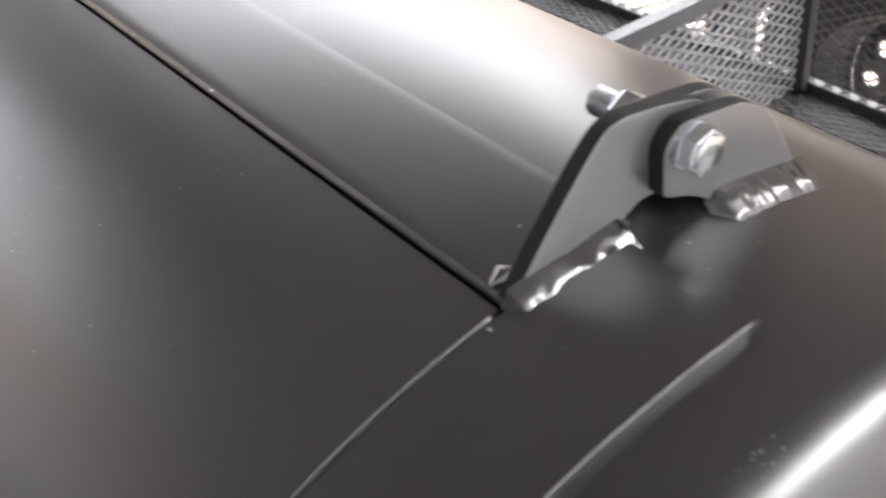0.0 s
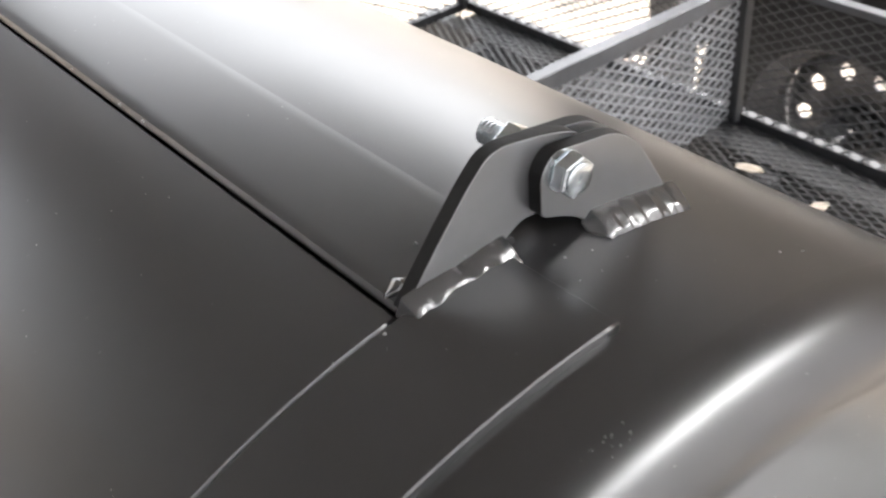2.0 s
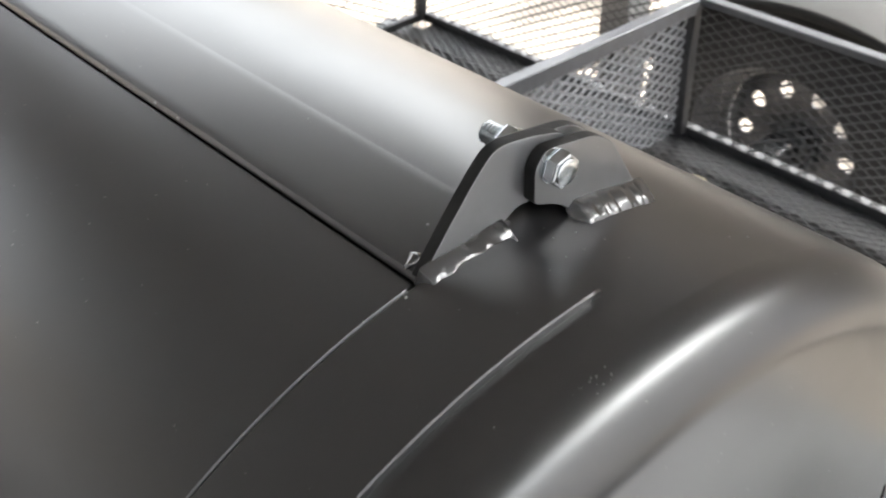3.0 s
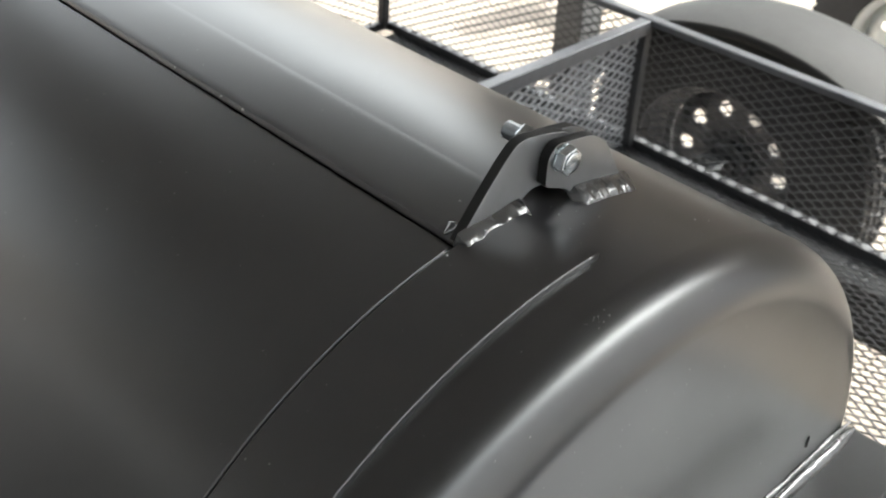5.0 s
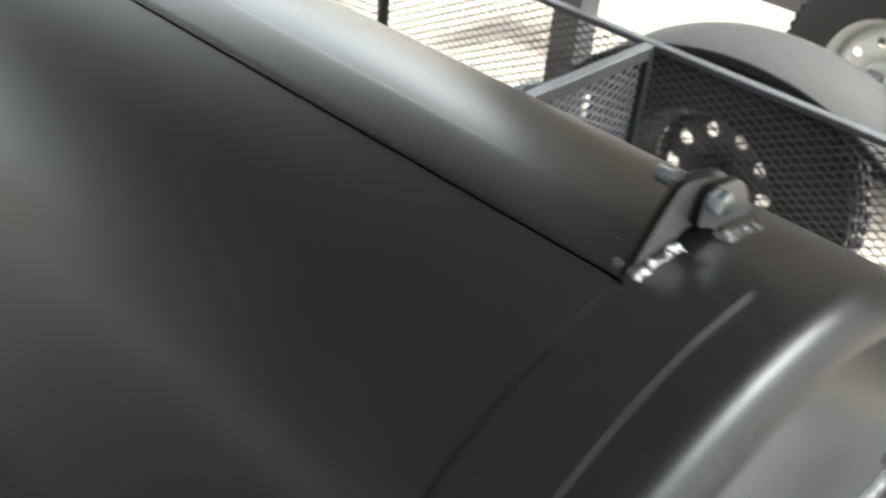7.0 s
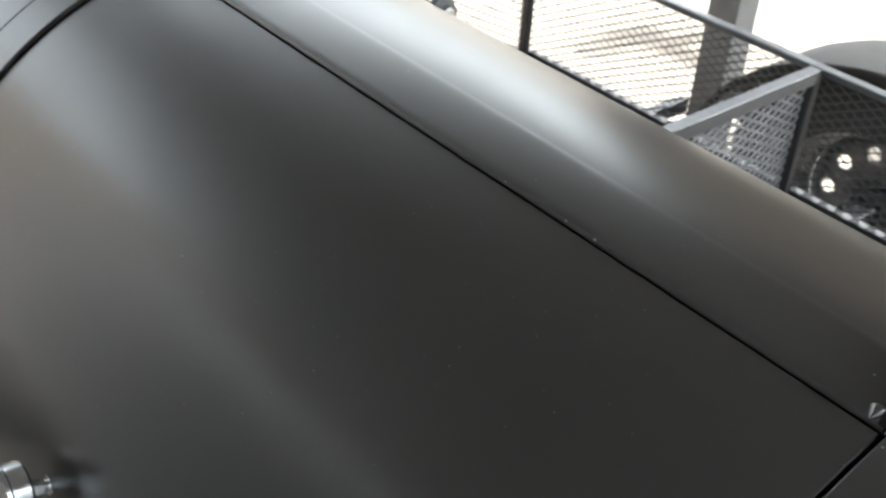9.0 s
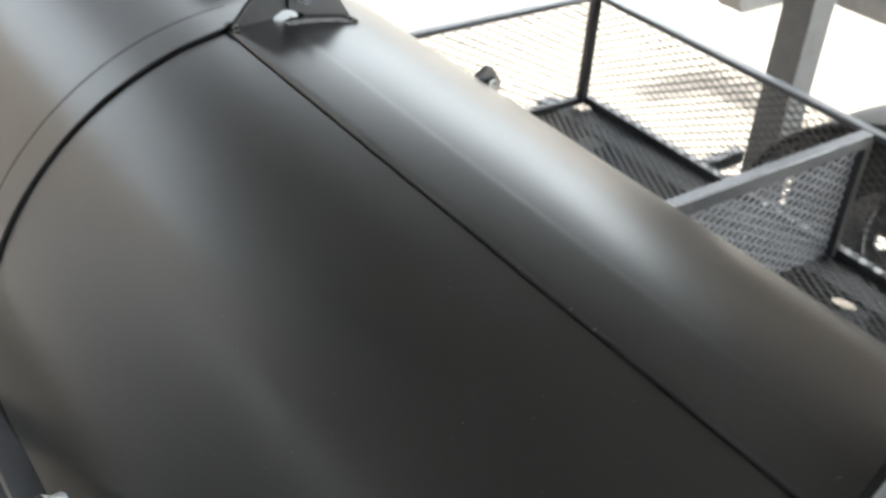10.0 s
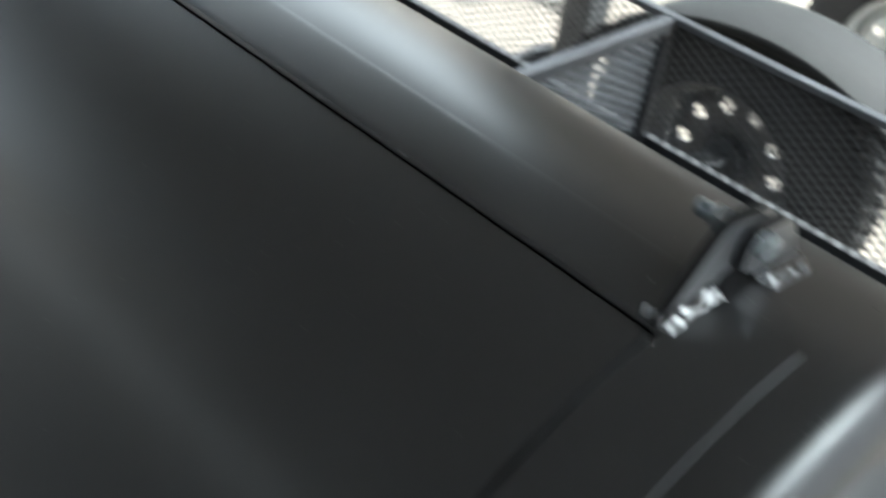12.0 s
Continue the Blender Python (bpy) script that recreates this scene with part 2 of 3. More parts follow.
def shell(x0, x1, t0, t1, r, thick, nx, nt, end_bevel=0.0008):
    """A curved plate, with closed edges and slightly eased rims."""
    verts, faces = [], []
    ring = [(r - thick, 0.0), (r - end_bevel, 0.0), (r, end_bevel)]
    xs = [x0 + (x1 - x0) * i / nx for i in range(nx + 1)]
    ts = [t0 + (t1 - t0) * j / nt for j in range(nt + 1)]
    eb = end_bevel / r

    def grid(rad, dx, dt):
        base = len(verts)
        for i, x in enumerate(xs):
            xx = x + (dx if i == 0 else -dx if i == nx else 0)
            for j, t in enumerate(ts):
                tt = t + (dt if j == 0 else -dt if j == nt else 0)
                verts.append(on(xx, tt, rad))
        return base

    def idx(base, i, j):
        return base + i * (nt + 1) + j

    outer, inner = grid(r, end_bevel, eb), grid(r - thick, 0, 0)
    rims = (grid(r, end_bevel, eb), grid(r - end_bevel, 0, 0), grid(r - end_bevel, 0, 0), grid(r - thick, 0, 0))
    for i in range(nx):
        for j in range(nt):
            faces.append((idx(outer, i, j), idx(outer, i + 1, j), idx(outer, i + 1, j + 1), idx(outer, i, j + 1)))
            faces.append((idx(inner, i, j), idx(inner, i, j + 1), idx(inner, i + 1, j + 1), idx(inner, i + 1, j)))
    rim = [(i, 0) for i in range(nx)] + [(nx, j) for j in range(nt)] + [(i, nt) for i in range(nx, 0, -1)] + [(0, j) for j in range(nt, 0, -1)]
    for k in range(len(rim)):
        a, b = rim[k], rim[(k + 1) % len(rim)]
        for p, q in (rims[:2], rims[2:]):
            faces.append((idx(p, *a), idx(p, *b), idx(q, *b), idx(q, *a)))
    return verts, faces


def fix(ob):
    bm = bmesh.new()
    bm.from_mesh(ob.data)
    bmesh.ops.recalc_face_normals(bm, faces=bm.faces[:])
    bm.to_mesh(ob.data)
    bm.free()
    return ob


def fixed(ob):
    """Loose vertices go, faces keep their own rims."""
    bm = bmesh.new()
    bm.from_mesh(ob.data)
    bmesh.ops.delete(bm, geom=[v for v in bm.verts if not v.link_faces], context="VERTS")
    bm.to_mesh(ob.data)
    bm.free()
    return ob


def sharp(ob, angle=35):
    ob.data.set_sharp_from_angle(angle=radians(angle))
    return ob


# ---- ground ----
gm = bmesh.new()
bmesh.ops.create_grid(gm, x_segments=40, y_segments=40, size=300)
tagged(part("ground", gm, CONCRETE), "tan sunlit concrete yard reaching to the horizon", "ground", kind="structure")

# ---- unseen canopy, added to shade the trailer and darken its reflections ----
canopy = thing("canopy", "unseen dark roof added to shade the trailer, on grey steel posts", "canopy", kind="structure")
CAN = (-2.90, 0.86, -2.4, 2.75, 2.85)
cv, cf = [], []
nx = 64
for side in (0, 1):
    for i in range(nx + 1):
        x = CAN[0] + (CAN[1] - CAN[0]) * i / nx
        z = CAN[4] + (0.018 if (i // 2) % 2 else 0) + side * 0.004
        cv += [(x, CAN[2], z), (x, CAN[3], z)]
for i in range(nx):
    a = 2 * i
    cf += [(a, a + 1, a + 3, a + 2), tuple(2 * nx + 2 + k for k in (a, a + 2, a + 3, a + 1))]
raw_part("shade_roof_sheet", cv, cf, ROOF, canopy)
for px, py in ((-1.375, 1.72), (-1.375, -2.3), (0.58, 2.5), (0.58, -2.3)):
    part("post", box((px, py, 0), (px + 0.088, py + 0.088, 2.85), 0.004), POST_PAINT, canopy)
for py in (1.79, -2.27):
    part("beam", box((CAN[0], py, 2.73), (CAN[1], py + 0.08, 2.848), 0.004), POST_PAINT, canopy)

# unseen wall behind the walk, added to set the tone mirrored in the door
tagged(part("unseen_wall_south", box((-4.2, -2.75, 0), (3.2, -2.55, 4.0)), WALL), "unseen dull grey wall added for the door's reflections", "wall", kind="structure")

# unseen lighter stretch, added to brighten reflections on the barrel's left
tagged(part("unseen_wall_south_west", box((-16, -2.75, 0), (-4.205, -2.56, 3.6)), BROWN_WALL), "unseen brown wall added to brighten the barrel's left reflections", "wall", kind="structure")

# unseen, added to hide low sky from the crest's reflection
tagged(part("unseen_wall_north", box((-6.6, 9.0, 0), (9, 9.3, 6.2)), BROWN_WALL), "unseen brown wall added to block sky from the crest's reflection", "wall", kind="structure")

# unseen pale reflector, added to brighten the end cap and hinge faces
tagged(part("reflector_wall_east", box((3.6, -2.75, 0), (3.8, 8.9, 5.7)), GREY_WALL), "unseen pale wall added as a reflector for the barrel's end", "wall", kind="structure")

# unseen blocker, added to darken what the barrel mirrors from the west
tagged(part("unseen_wall_west", box((-7.2, -0.9, 0), (-7.0, 1.4, 5.0)), WALL), "unseen dull grey wall added to block western sky from reflections", "wall", kind="structure")

# ---- smoker ----
smoker = thing("barrel_smoker", "satin black steel barrel smoker welded on a trailer", "smoker")
verts, faces = [], []
xs = sorted({round(v, 5) for v in [BODY_L + (STRIP_L - BODY_L) * i / 10 for i in range(11)] + [DOOR_L - 0.0015, DOOR_R + 0.0015]
             + [DOOR_L + (DOOR_R - DOOR_L) * i / 14 for i in range(1, 14)] + [DOOR_R + (BODY_R - DOOR_R) * i / 6 for i in range(1, 7)]})
NT = 144
gap = 0.0006 / R
ths = sorted({round(v, 6) for v in [-math.pi + 2 * math.pi * j / NT for j in range(NT + 1)] + [TOP - gap, LOW + gap]})
for x in xs:
    for t in ths:
        verts.append(on(x, t))
nt1 = len(ths)
for i in range(len(xs) - 1):
    for j in range(nt1 - 1):
        inside = xs[i] > DOOR_L - 0.004 and xs[i + 1] < DOOR_R + 0.004 and ths[j] >= TOP - gap - 1e-6 and ths[j + 1] <= LOW + gap + 1e-6
        if not inside:
            faces.append((i * nt1 + j, (i + 1) * nt1 + j, (i + 1) * nt1 + j + 1, i * nt1 + j + 1))
barrel = raw_part("barrel", verts, faces, PAINT, smoker, smooth=True)
weld_bm = bmesh.new()
weld_bm.from_mesh(barrel.data)
bmesh.ops.remove_doubles(weld_bm, verts=weld_bm.verts[:], dist=1e-5)
weld_bm.to_mesh(barrel.data)
weld_bm.free()
barrel.data.shade_smooth()
# inner lining that closes the door gap from behind
lv, lf = lathe([(BODY_L, R - 0.012), (BODY_R, R - 0.012)], 64, "x", (0, 0, AZ))
raw_part("lining", lv, lf, SOOT_AND_SHADE, smoker, smooth=True)
# domed end: straight flange, knuckle, flat face
rk = 0.030
prof = [(BODY_R - 0.0005, R)] + [(BODY_R + rk * math.sin(a), R - rk + rk * math.cos(a)) for a in np.linspace(0, math.pi / 2, 15)[1:]]
prof += [(BODY_R + rk + 0.0006 * (1 - f * f), (R - rk) * f) for f in (0.85, 0.6, 0.3, 0.02)]
ev, ef = lathe([(float(a), float(r)) for a, r in prof], 128, "x", (0, 0, AZ))
fix(raw_part("end_cap", ev, ef, PAINT, smoker, smooth=True))
fv, ff = lathe([(BODY_L + 0.0005, R), (BODY_L - 0.02, R - 0.01), (BODY_L - 0.03, R - 0.04), (BODY_L - 0.031, 0.004)], 64, "x", (0, 0, AZ))
fix(raw_part("far_end_cap", fv, ff, PAINT, smoker, smooth=True))

# flat bars rolled round the door opening
ST = 0.0038
BACK = radians(-1.6)
outline = [(TOP - gap, R - 0.0006), (TOP - gap, R + 0.0006), (TOP - gap - 0.0020, R + 0.0016), (TOP - gap - 0.0055, R + 0.0026)]
outline += [(TOP - gap - 0.0055 + (BACK - TOP + 0.0065) * k / 16, R + 0.0031) for k in range(1, 16)]
outline += [(BACK, R + 0.0029), (BACK - 0.003, R + 0.0016), (BACK - 0.0045, R - 0.0006)]
tv, tf, m = [], [], len(outline)
for x in (DOOR_L + 0.002, DOOR_R - 0.002):
    tv += [on(x, t, r) for t, r in outline]
for k in range(m - 1):
    tf.append((k, k + m, k + m + 1, k + 1))
tf += [tuple(range(m)), tuple(range(2 * m - 1, m - 1, -1))]
sharp(fix(raw_part("top_strip", tv, tf, PAINT, smoker, smooth=True)), 12)
(fixed(raw_part("side_strip", *shell(DOOR_R + 0.0022, STRIP_R, radians(0), LOW, R + ST, ST + 0.0004, 4, 96, 0.0006), PAINT, smoker, smooth=True)))
(fixed(raw_part("side_strip", *shell(STRIP_L, DOOR_L - 0.0015, radians(0), LOW, R + ST, ST + 0.0004, 4, 96), PAINT, smoker, smooth=True)))
# dark strip drawn for the shade behind the bar's far edge
(fixed(raw_part("seam", *shell(STRIP_L - 0.0085, STRIP_L - 0.0005, radians(4), LOW, R + 0.0005, 0.0008, 2, 96, 0.0002), SOOT_AND_SHADE, smoker, "dark sealed seam along the bar", smooth=True)))

door = (fixed(raw_part("door", *shell(DOOR_L + 0.001, DOOR_R - 0.0018, TOP + 0.0005 / R, LOW, R, 0.006, 28, 96, 0.0008), PAINT, smoker,
                          "closed curved black door with a dial thermometer", smooth=True)))

# thermometer on the door
GX, GT = -1.39 * R, radians(78.6)


def dial(parent):
    m = Matrix.Translation(on(GX, GT, R - 0.008)) @ Matrix.Rotation(GT, 4, "X")
    def put(name, prof, mat, n=40, label=""):
        v, f = lathe(prof, n, "y")
        v = [m @ (Vector((p[0], p[2], p[1])) * 0.74) for p in v]
        return sharp(fix(raw_part(name, v, f, mat, parent, label, smooth=True)), 30)
    put("hex_nut", [(-0.001, 0.0001), (-0.001, 0.011), (0.011, 0.011), (0.0112, 0.006)], ZINC, 6)
    put("stem", [(0.008, 0.0055), (0.034, 0.0055)], ZINC, 20, "polished thermometer stem")
    put("collar", [(0.018, 0.0056), (0.018, 0.0095), (0.028, 0.0095), (0.028, 0.0056)], ZINC, 6)
    put("cup", [(0.033, 0.002), (0.033, 0.030), (0.036, 0.0325), (0.052, 0.0325), (0.054, 0.0345), (0.058, 0.0345), (0.0585, 0.031), (0.0555, 0.0305)], ZINC, 48, "chrome bezel")
    put("face", [(0.0556, 0.0306), (0.0557, 0.001)], GLASS_FACE, 48, "grey dial face under glass")
    for k in range(11):
        w = radians(-140 + 28 * k)
        bm = box((-0.0006, 0.021, 0.0), (0.0006, 0.027, 0.0004))
        bm.transform(m @ Matrix.Rotation(w, 4, "Z") @ Matrix.Scale(0.74, 4) @ Matrix.Translation((0, 0, 0.0557)))
        part("tick", bm, SOOT_AND_SHADE, parent)


dial(door)

# door handle wire beside the thermometer
hv, hf = bead([on(GX + 0.030, GT + 0.02, R + 0.002), on(GX + 0.032, GT - 0.02, R + 0.010), on(GX + 0.026, GT - 0.05, R + 0.018)], 0.0028, (1, 0, 0), 5, 8, 40, 0.3, 0.0035)
raw_part("spring_clip", hv, hf, SOOT_AND_SHADE, door, "black coiled spring clip", smooth=True)


def shade_edges(ob):
    """Darkens the cut edges of a plate standing across x: their shade is put into the colour, with a rougher finish.
    """
    ob.data.materials.append(SHADED_EDGE)
    for face in ob.data.polygons:
        if abs(face.normal.x) < 0.5:
            face.material_index = 1
    return ob


# hinge: an arm on the door between two clevis plates on the barrel
def hinge(parent, x, flip=1):
    y0 = [(-0.142, 0.985), (-0.140, 0.998), (-0.085, 1.064), (-0.040, 1.114), (-0.013, 1.138), (0.010, 1.142), (0.062, 1.134),
          (0.120, 1.118), (0.150, 1.088), (0.135, 1.040), (0.060, 1.030), (0.037, 1.033), (0.006, 1.016), (0.002, 0.990)]
    arm_line = rounded([(a * R, AZ + b * R) for a, b in y0], [0, 0, 0.006, 0.01, 0.008, 0.008, 0.008, 0.012, 0.012, 0.01, 0.004, 0.004, 0, 0], 4)
    clevis_line = rounded([(a * R, AZ + b * R) for a, b in
                           [(0.046, 1.043), (0.045, 1.098), (0.066, 1.120), (0.166, 1.105), (0.206, 1.077), (0.285, 0.953), (0.275, 0.948),
                            (0.136, 0.984), (0.108, 1.012), (0.087, 1.024), (0.056, 1.036)]],
                          [0.006, 0.012, 0.012, 0.014, 0.012, 0, 0, 0.004, 0.01, 0.006, 0.004], 4)
    T = 0.0064
    s = flip
    arm = shade_edges(part("hinge", prism(arm_line, x - s * 0.0058, x + s * 0.0006, 0.0006), HINGE_PAINT, parent, "black steel plate hinge with a zinc bolt"))
    for a in (x + s * 0.0008, x - s * 0.0124):
        shade_edges(part("clevis_plate", prism(clevis_line, a, a + s * T, 0.0006), HINGE_PAINT, arm))
    by, bz = 0.078 * R, AZ + 1.092 * R
    f = x + s * 0.0008 + s * T
    wv, wf = lathe([(0, 0.004), (0, 0.0079), (s * 0.0016, 0.0079), (s * 0.0016, 0.004)], 32, "x", (f, by, bz))
    sharp(fix(raw_part("washer", wv, wf, ZINC, arm, smooth=True)))
    part("bolt_head", hexagon(f + s * 0.0016, f + s * 0.0082, 0.0143, by, bz, 0.25), ZINC, arm, "zinc plated hex bolt head")
    sv, sf = lathe([(0, 0.0045), (s * 0.0006, 0.0062), (s * 0.0010, 0.0058), (s * 0.0004, 0.001)], 24, "x", (f + s * 0.0080, by, bz))
    raw_part("bolt_dish", sv, sf, ZINC, arm, smooth=True)
    g = x - s * 0.0124
    part("nut", hexagon(g, g - s * 0.0078, 0.0143, by, bz, 0.5), ZINC, arm)
    thread = []
    for k in range(6):
        thread += [(-s * (0.0075 + k * 0.002), 0.0036), (-s * (0.0084 + k * 0.002), 0.0053), (-s * (0.0088 + k * 0.002), 0.0053)]
    thread.append((-s * 0.0195, 0.001))
    tv, tf = lathe(thread, 20, "x", (g, by, bz))
    raw_part("bolt_thread", tv, tf, ZINC, arm)
    # weld beads along both feet
    e = x + s * 0.0006
    k = R / 0.305
    def foot(ya, yb, rise, xx, n=6):
        out = []
        for i in range(n + 1):
            y = ya + (yb - ya) * i / n
            out.append((xx, y * R, AZ + math.sqrt(R * R - (y * R) ** 2) + rise))
        return out
    fix(raw_part("weld_bead", *fillet(foot(-0.150, 0.018, 0.0, e), (s, 0, 0), 0.0128, 0.0080, 3), WELD_PAINT, arm, "glossy lumpy painted weld", smooth=True))
    raw_part("weld_bead", *bead(foot(-0.140, -0.105, 0.003, x - s * 0.0095, 3), 0.0058, (-s * 0.6, -0.4, 0.6), 9, 12, 24), WELD_PAINT, arm, "glossy lumpy painted weld", smooth=True)
    fix(raw_part("weld_bead", *fillet(foot(0.112, 0.288, 0.0, f), (s, 0, 0), 0.0130, 0.0070, 7), WELD_PAINT, arm, "glossy lumpy painted weld", smooth=True))
    raw_part("weld_bead", *bead(foot(0.02, 0.29, 0.002, g - s * 0.003), 0.0045, (-s * 0.8, 0, 0.6), 8), WELD_PAINT, arm, "glossy lumpy painted weld", smooth=True)
    return arm


hinge(smoker, 0.0)
hinge(smoker, DOOR_L, -1)
hinge(smoker, -2.77 * R)

# small lug with a bolt on the back of the barrel
LT = radians(-43)
lm = Matrix.Translation(on(-2.05 * R, LT, R - 0.020)) @ Matrix.Rotation(LT, 4, "X")
lb = prism(rounded([(-0.022, -0.003), (0.022, -0.003), (0.016, 0.034), (-0.012, 0.040)], 0.006, 3), -0.004, 0.004, 0.0008)
lb.transform(lm)
lug = part("lug", lb, HINGE_PAINT, smoker)
nb = hexagon(0.004, 0.012, 0.014, 0.0, 0.024)
nb.transform(lm)
part("lug_bolt", nb, ZINC, lug)

# weld spatter and paint chips round the hinge and along the seams
srng = random.Random(11)
sv, sf = [], []
spots = [(0.015, radians(10.1), 0.0011), (-0.077, radians(3.4), 0.0012), (-0.605, TOP - gap, 0.0013), (-0.68, TOP - gap, 0.0011),
         (-0.85, TOP - gap, 0.0009), (0.055, radians(-3), 0.0008), (0.065, radians(-5), 0.0007), (0.19, radians(-16), 0.0009), (0.20, radians(-18), 0.0008)]
spots += [(srng.uniform(-0.02, 0.24), radians(srng.uniform(-22, 14)), srng.uniform(0.0002, 0.0006)) for _ in range(20)]
for k in range(16):
    spots.append((0.284 + srng.uniform(-0.012, 0.012), radians(srng.uniform(5.0, 10.0)), srng.uniform(0.0002, 0.0006)))
for sx, st, sr in spots:
    lift = ST if 0.003 < sx < 0.17 and st > 0 else 0.003 if sx < 0 and radians(-1.8) < st < TOP else 0.0
    sr *= 0.7
    c = Vector(on(sx * R, st, R + lift))
    base = len(sv)
    for dz in (-0.6, 0.1, 0.75):
        for j in range(6):
            w = j * math.pi / 3
            q = sr * math.sqrt(max(1 - dz * dz, 0.1))
            sv.append(c + Vector((q * math.cos(w), q * math.sin(w) * math.cos(st) - dz * sr * math.sin(st), q * math.sin(w) * math.sin(st) + dz * sr * math.cos(st))))
    for a in (0, 6):
        for j in range(6):
            sf.append((base + a + j, base + a + (j + 1) % 6, base + a + 6 + (j + 1) % 6, base + a + 6 + j))
    sf.append(tuple(base + 12 + j for j in range(6)))
tagged(fix(raw_part("weld_spatter", sv, sf, SPECK, smoker, smooth=True)), kind="stuff")
part("paint_drip", box((BODY_R + rk - 0.0004, 0.70 * R, AZ + 0.225 * R), (BODY_R + rk + 0.0012, 0.705 * R, AZ + 0.26 * R), 0.0004), SOOT_AND_SHADE, smoker)

# firebox: square box welded to the domed end
FZ = AZ + 0.14 * R
fire = thing("firebox", "black square steel firebox welded to the smoker's end", "firebox")
FX0, FX1, FY = BODY_R + rk + 0.0008, 2.3 * R, 0.94 * R
part("box_shell", box((FX0, -FY, FZ - 0.52), (FX1, FY, FZ - 0.006), 0.004), PAINT, fire)
part("top_plate", box((FX0, -FY - 0.002, FZ - 0.0055), (FX1, FY + 0.002, FZ), 0.0015), PAINT, fire)
raw_part("weld_bead", *bead([(FX0 + 0.001, FY, FZ + 0.0055), (FX0 + 0.001, -FY, FZ + 0.0055)], 0.0035, (0.9, 0, 0.4), 22, 10, 260), WELD_PAINT, fire, "long bright painted weld", smooth=True)
raw_part("weld_bead", *bead([(FX0 + 0.005, FY, FZ + 0.0005), (FX0 + 0.005, -FY, FZ + 0.0005)], 0.0062, (0.6, 0, 0.8), 21, 10, 260), WELD_PAINT, fire, "long bright painted weld", smooth=True)
part("lid", box((FX0 + 0.055, -FY + 0.03, FZ + 0.0005), (FX1 - 0.05, FY - 0.035, FZ + 0.0105), 0.0015), PAINT, fire)
part("lid_hinge", box((FX0 + 0.10, FY - 0.034, FZ + 0.001), (FX0 + 0.20, FY - 0.012, FZ + 0.02), 0.004), HINGE_PAINT, fire)

# ---- trailer ----
trailer = thing("trailer", "black steel trailer frame under the smoker", "trailer")
for y in (-0.30, 0.22, 1.27):
    part("frame_rail", box((-1.72, y, 0.545), (1.1, y + 0.06, 0.648), 0.004), CAGE_PAINT, trailer)
for x in (-1.5, -0.72, 0.05, 0.9):
    part("cross_member", box((x, -0.24, 0.550), (x + 0.05, 1.27, 0.645), 0.004), CAGE_PAINT, trailer)
part("axle", box((-0.93, 0.0, 0.37), (-0.85, 1.90, 0.43), 0.01), CAGE_PAINT, trailer)
part("axle_hanger", box((-0.95, 1.28, 0.40), (-0.83, 1.32, 0.560), 0.01), CAGE_PAINT, trailer)
part("axle_hanger", box((-0.95, 0.23, 0.40), (-0.83, 0.27, 0.560), 0.01), CAGE_PAINT, trailer)
part("edge_plate", box((-1.60, 1.27, 0.6485), (0.57, 1.41, 0.654), 0.001), CAGE_PAINT, trailer)
part("drop_leg", box((-1.60, -0.30, 0.0), (-1.54, -0.24, 0.560), 0.004), CAGE_PAINT, trailer)
part("drop_leg", box((1.02, -0.30, 0.0), (1.08, -0.24, 0.560), 0.004), CAGE_PAINT, trailer)

# ---- wood basket of expanded metal ----
basket = thing("mesh_basket", "dark expanded metal basket with flat steel rails on the trailer", "basket")
BX0, BX1, BY0, BY1 = -1.640, 0.62, 0.336, 1.353
BZ0, BZ1, DIV = 0.664, 0.950, -0.850
part("top_rail", box((BX0 - 0.012, BY1 - 0.004, BZ1 - 0.014), (BX1, BY1 + 0.020, BZ1), 0.002), RAIL_PAINT, basket)
part("top_rail", box((BX0 - 0.012, BY0, BZ1 - 0.014), (BX0 + 0.012, BY1 - 0.005, BZ1), 0.002), RAIL_PAINT, basket)
part("divider_rail", box((DIV - 0.004, BY0, BZ1 - 0.030), (DIV + 0.022, BY1 - 0.005, BZ1 - 0.001), 0.002), RAIL_PAINT, basket)
part("bottom_rail", box((BX0 - 0.01, BY1 - 0.002, BZ0 - 0.008), (BX1, BY1 + 0.016, BZ0 + 0.014), 0.002), CAGE_PAINT, basket)
part("bottom_rail", box((BX0 - 0.01, BY0, BZ0 - 0.008), (BX0 + 0.012, BY1 - 0.003, BZ0 + 0.012), 0.002), CAGE_PAINT, basket)
for x, y in ((BX0 - 0.004, BY1 - 0.018), (DIV, BY1 - 0.02), (BX1 - 0.02, BY1 - 0.02), (BX0 - 0.004, BY0)):
    part("corner_post", box((x, y, BZ0), (x + 0.022, y + 0.022, BZ1 - 0.0145), 0.002), CAGE_PAINT, basket)
raw_part("back_mesh", *expanded((BX0, BY1 + 0.004, BZ0), (1, 0, 0), (0, 0, 1), BX1 - BX0, BZ1 - BZ0 - 0.012, 0.037, 0.019, 0.0031, 0.002), CAGE_PAINT, basket)
raw_part("side_mesh", *expanded((BX0 + 0.004, BY0, BZ0), (0, 1, 0), (0, 0, 1), BY1 - BY0, BZ1 - BZ0 - 0.012, 0.037, 0.019, 0.0031, 0.002), CAGE_PAINT, basket)
raw_part("divider_mesh", *expanded((DIV + 0.006, BY0, BZ0), (0, 1, 0), (0, 0, 1), BY1 - BY0, BZ1 - BZ0 - 0.02, 0.040, 0.020, 0.0046, 0.0018, -0.3), SKYLIT_MESH, basket)
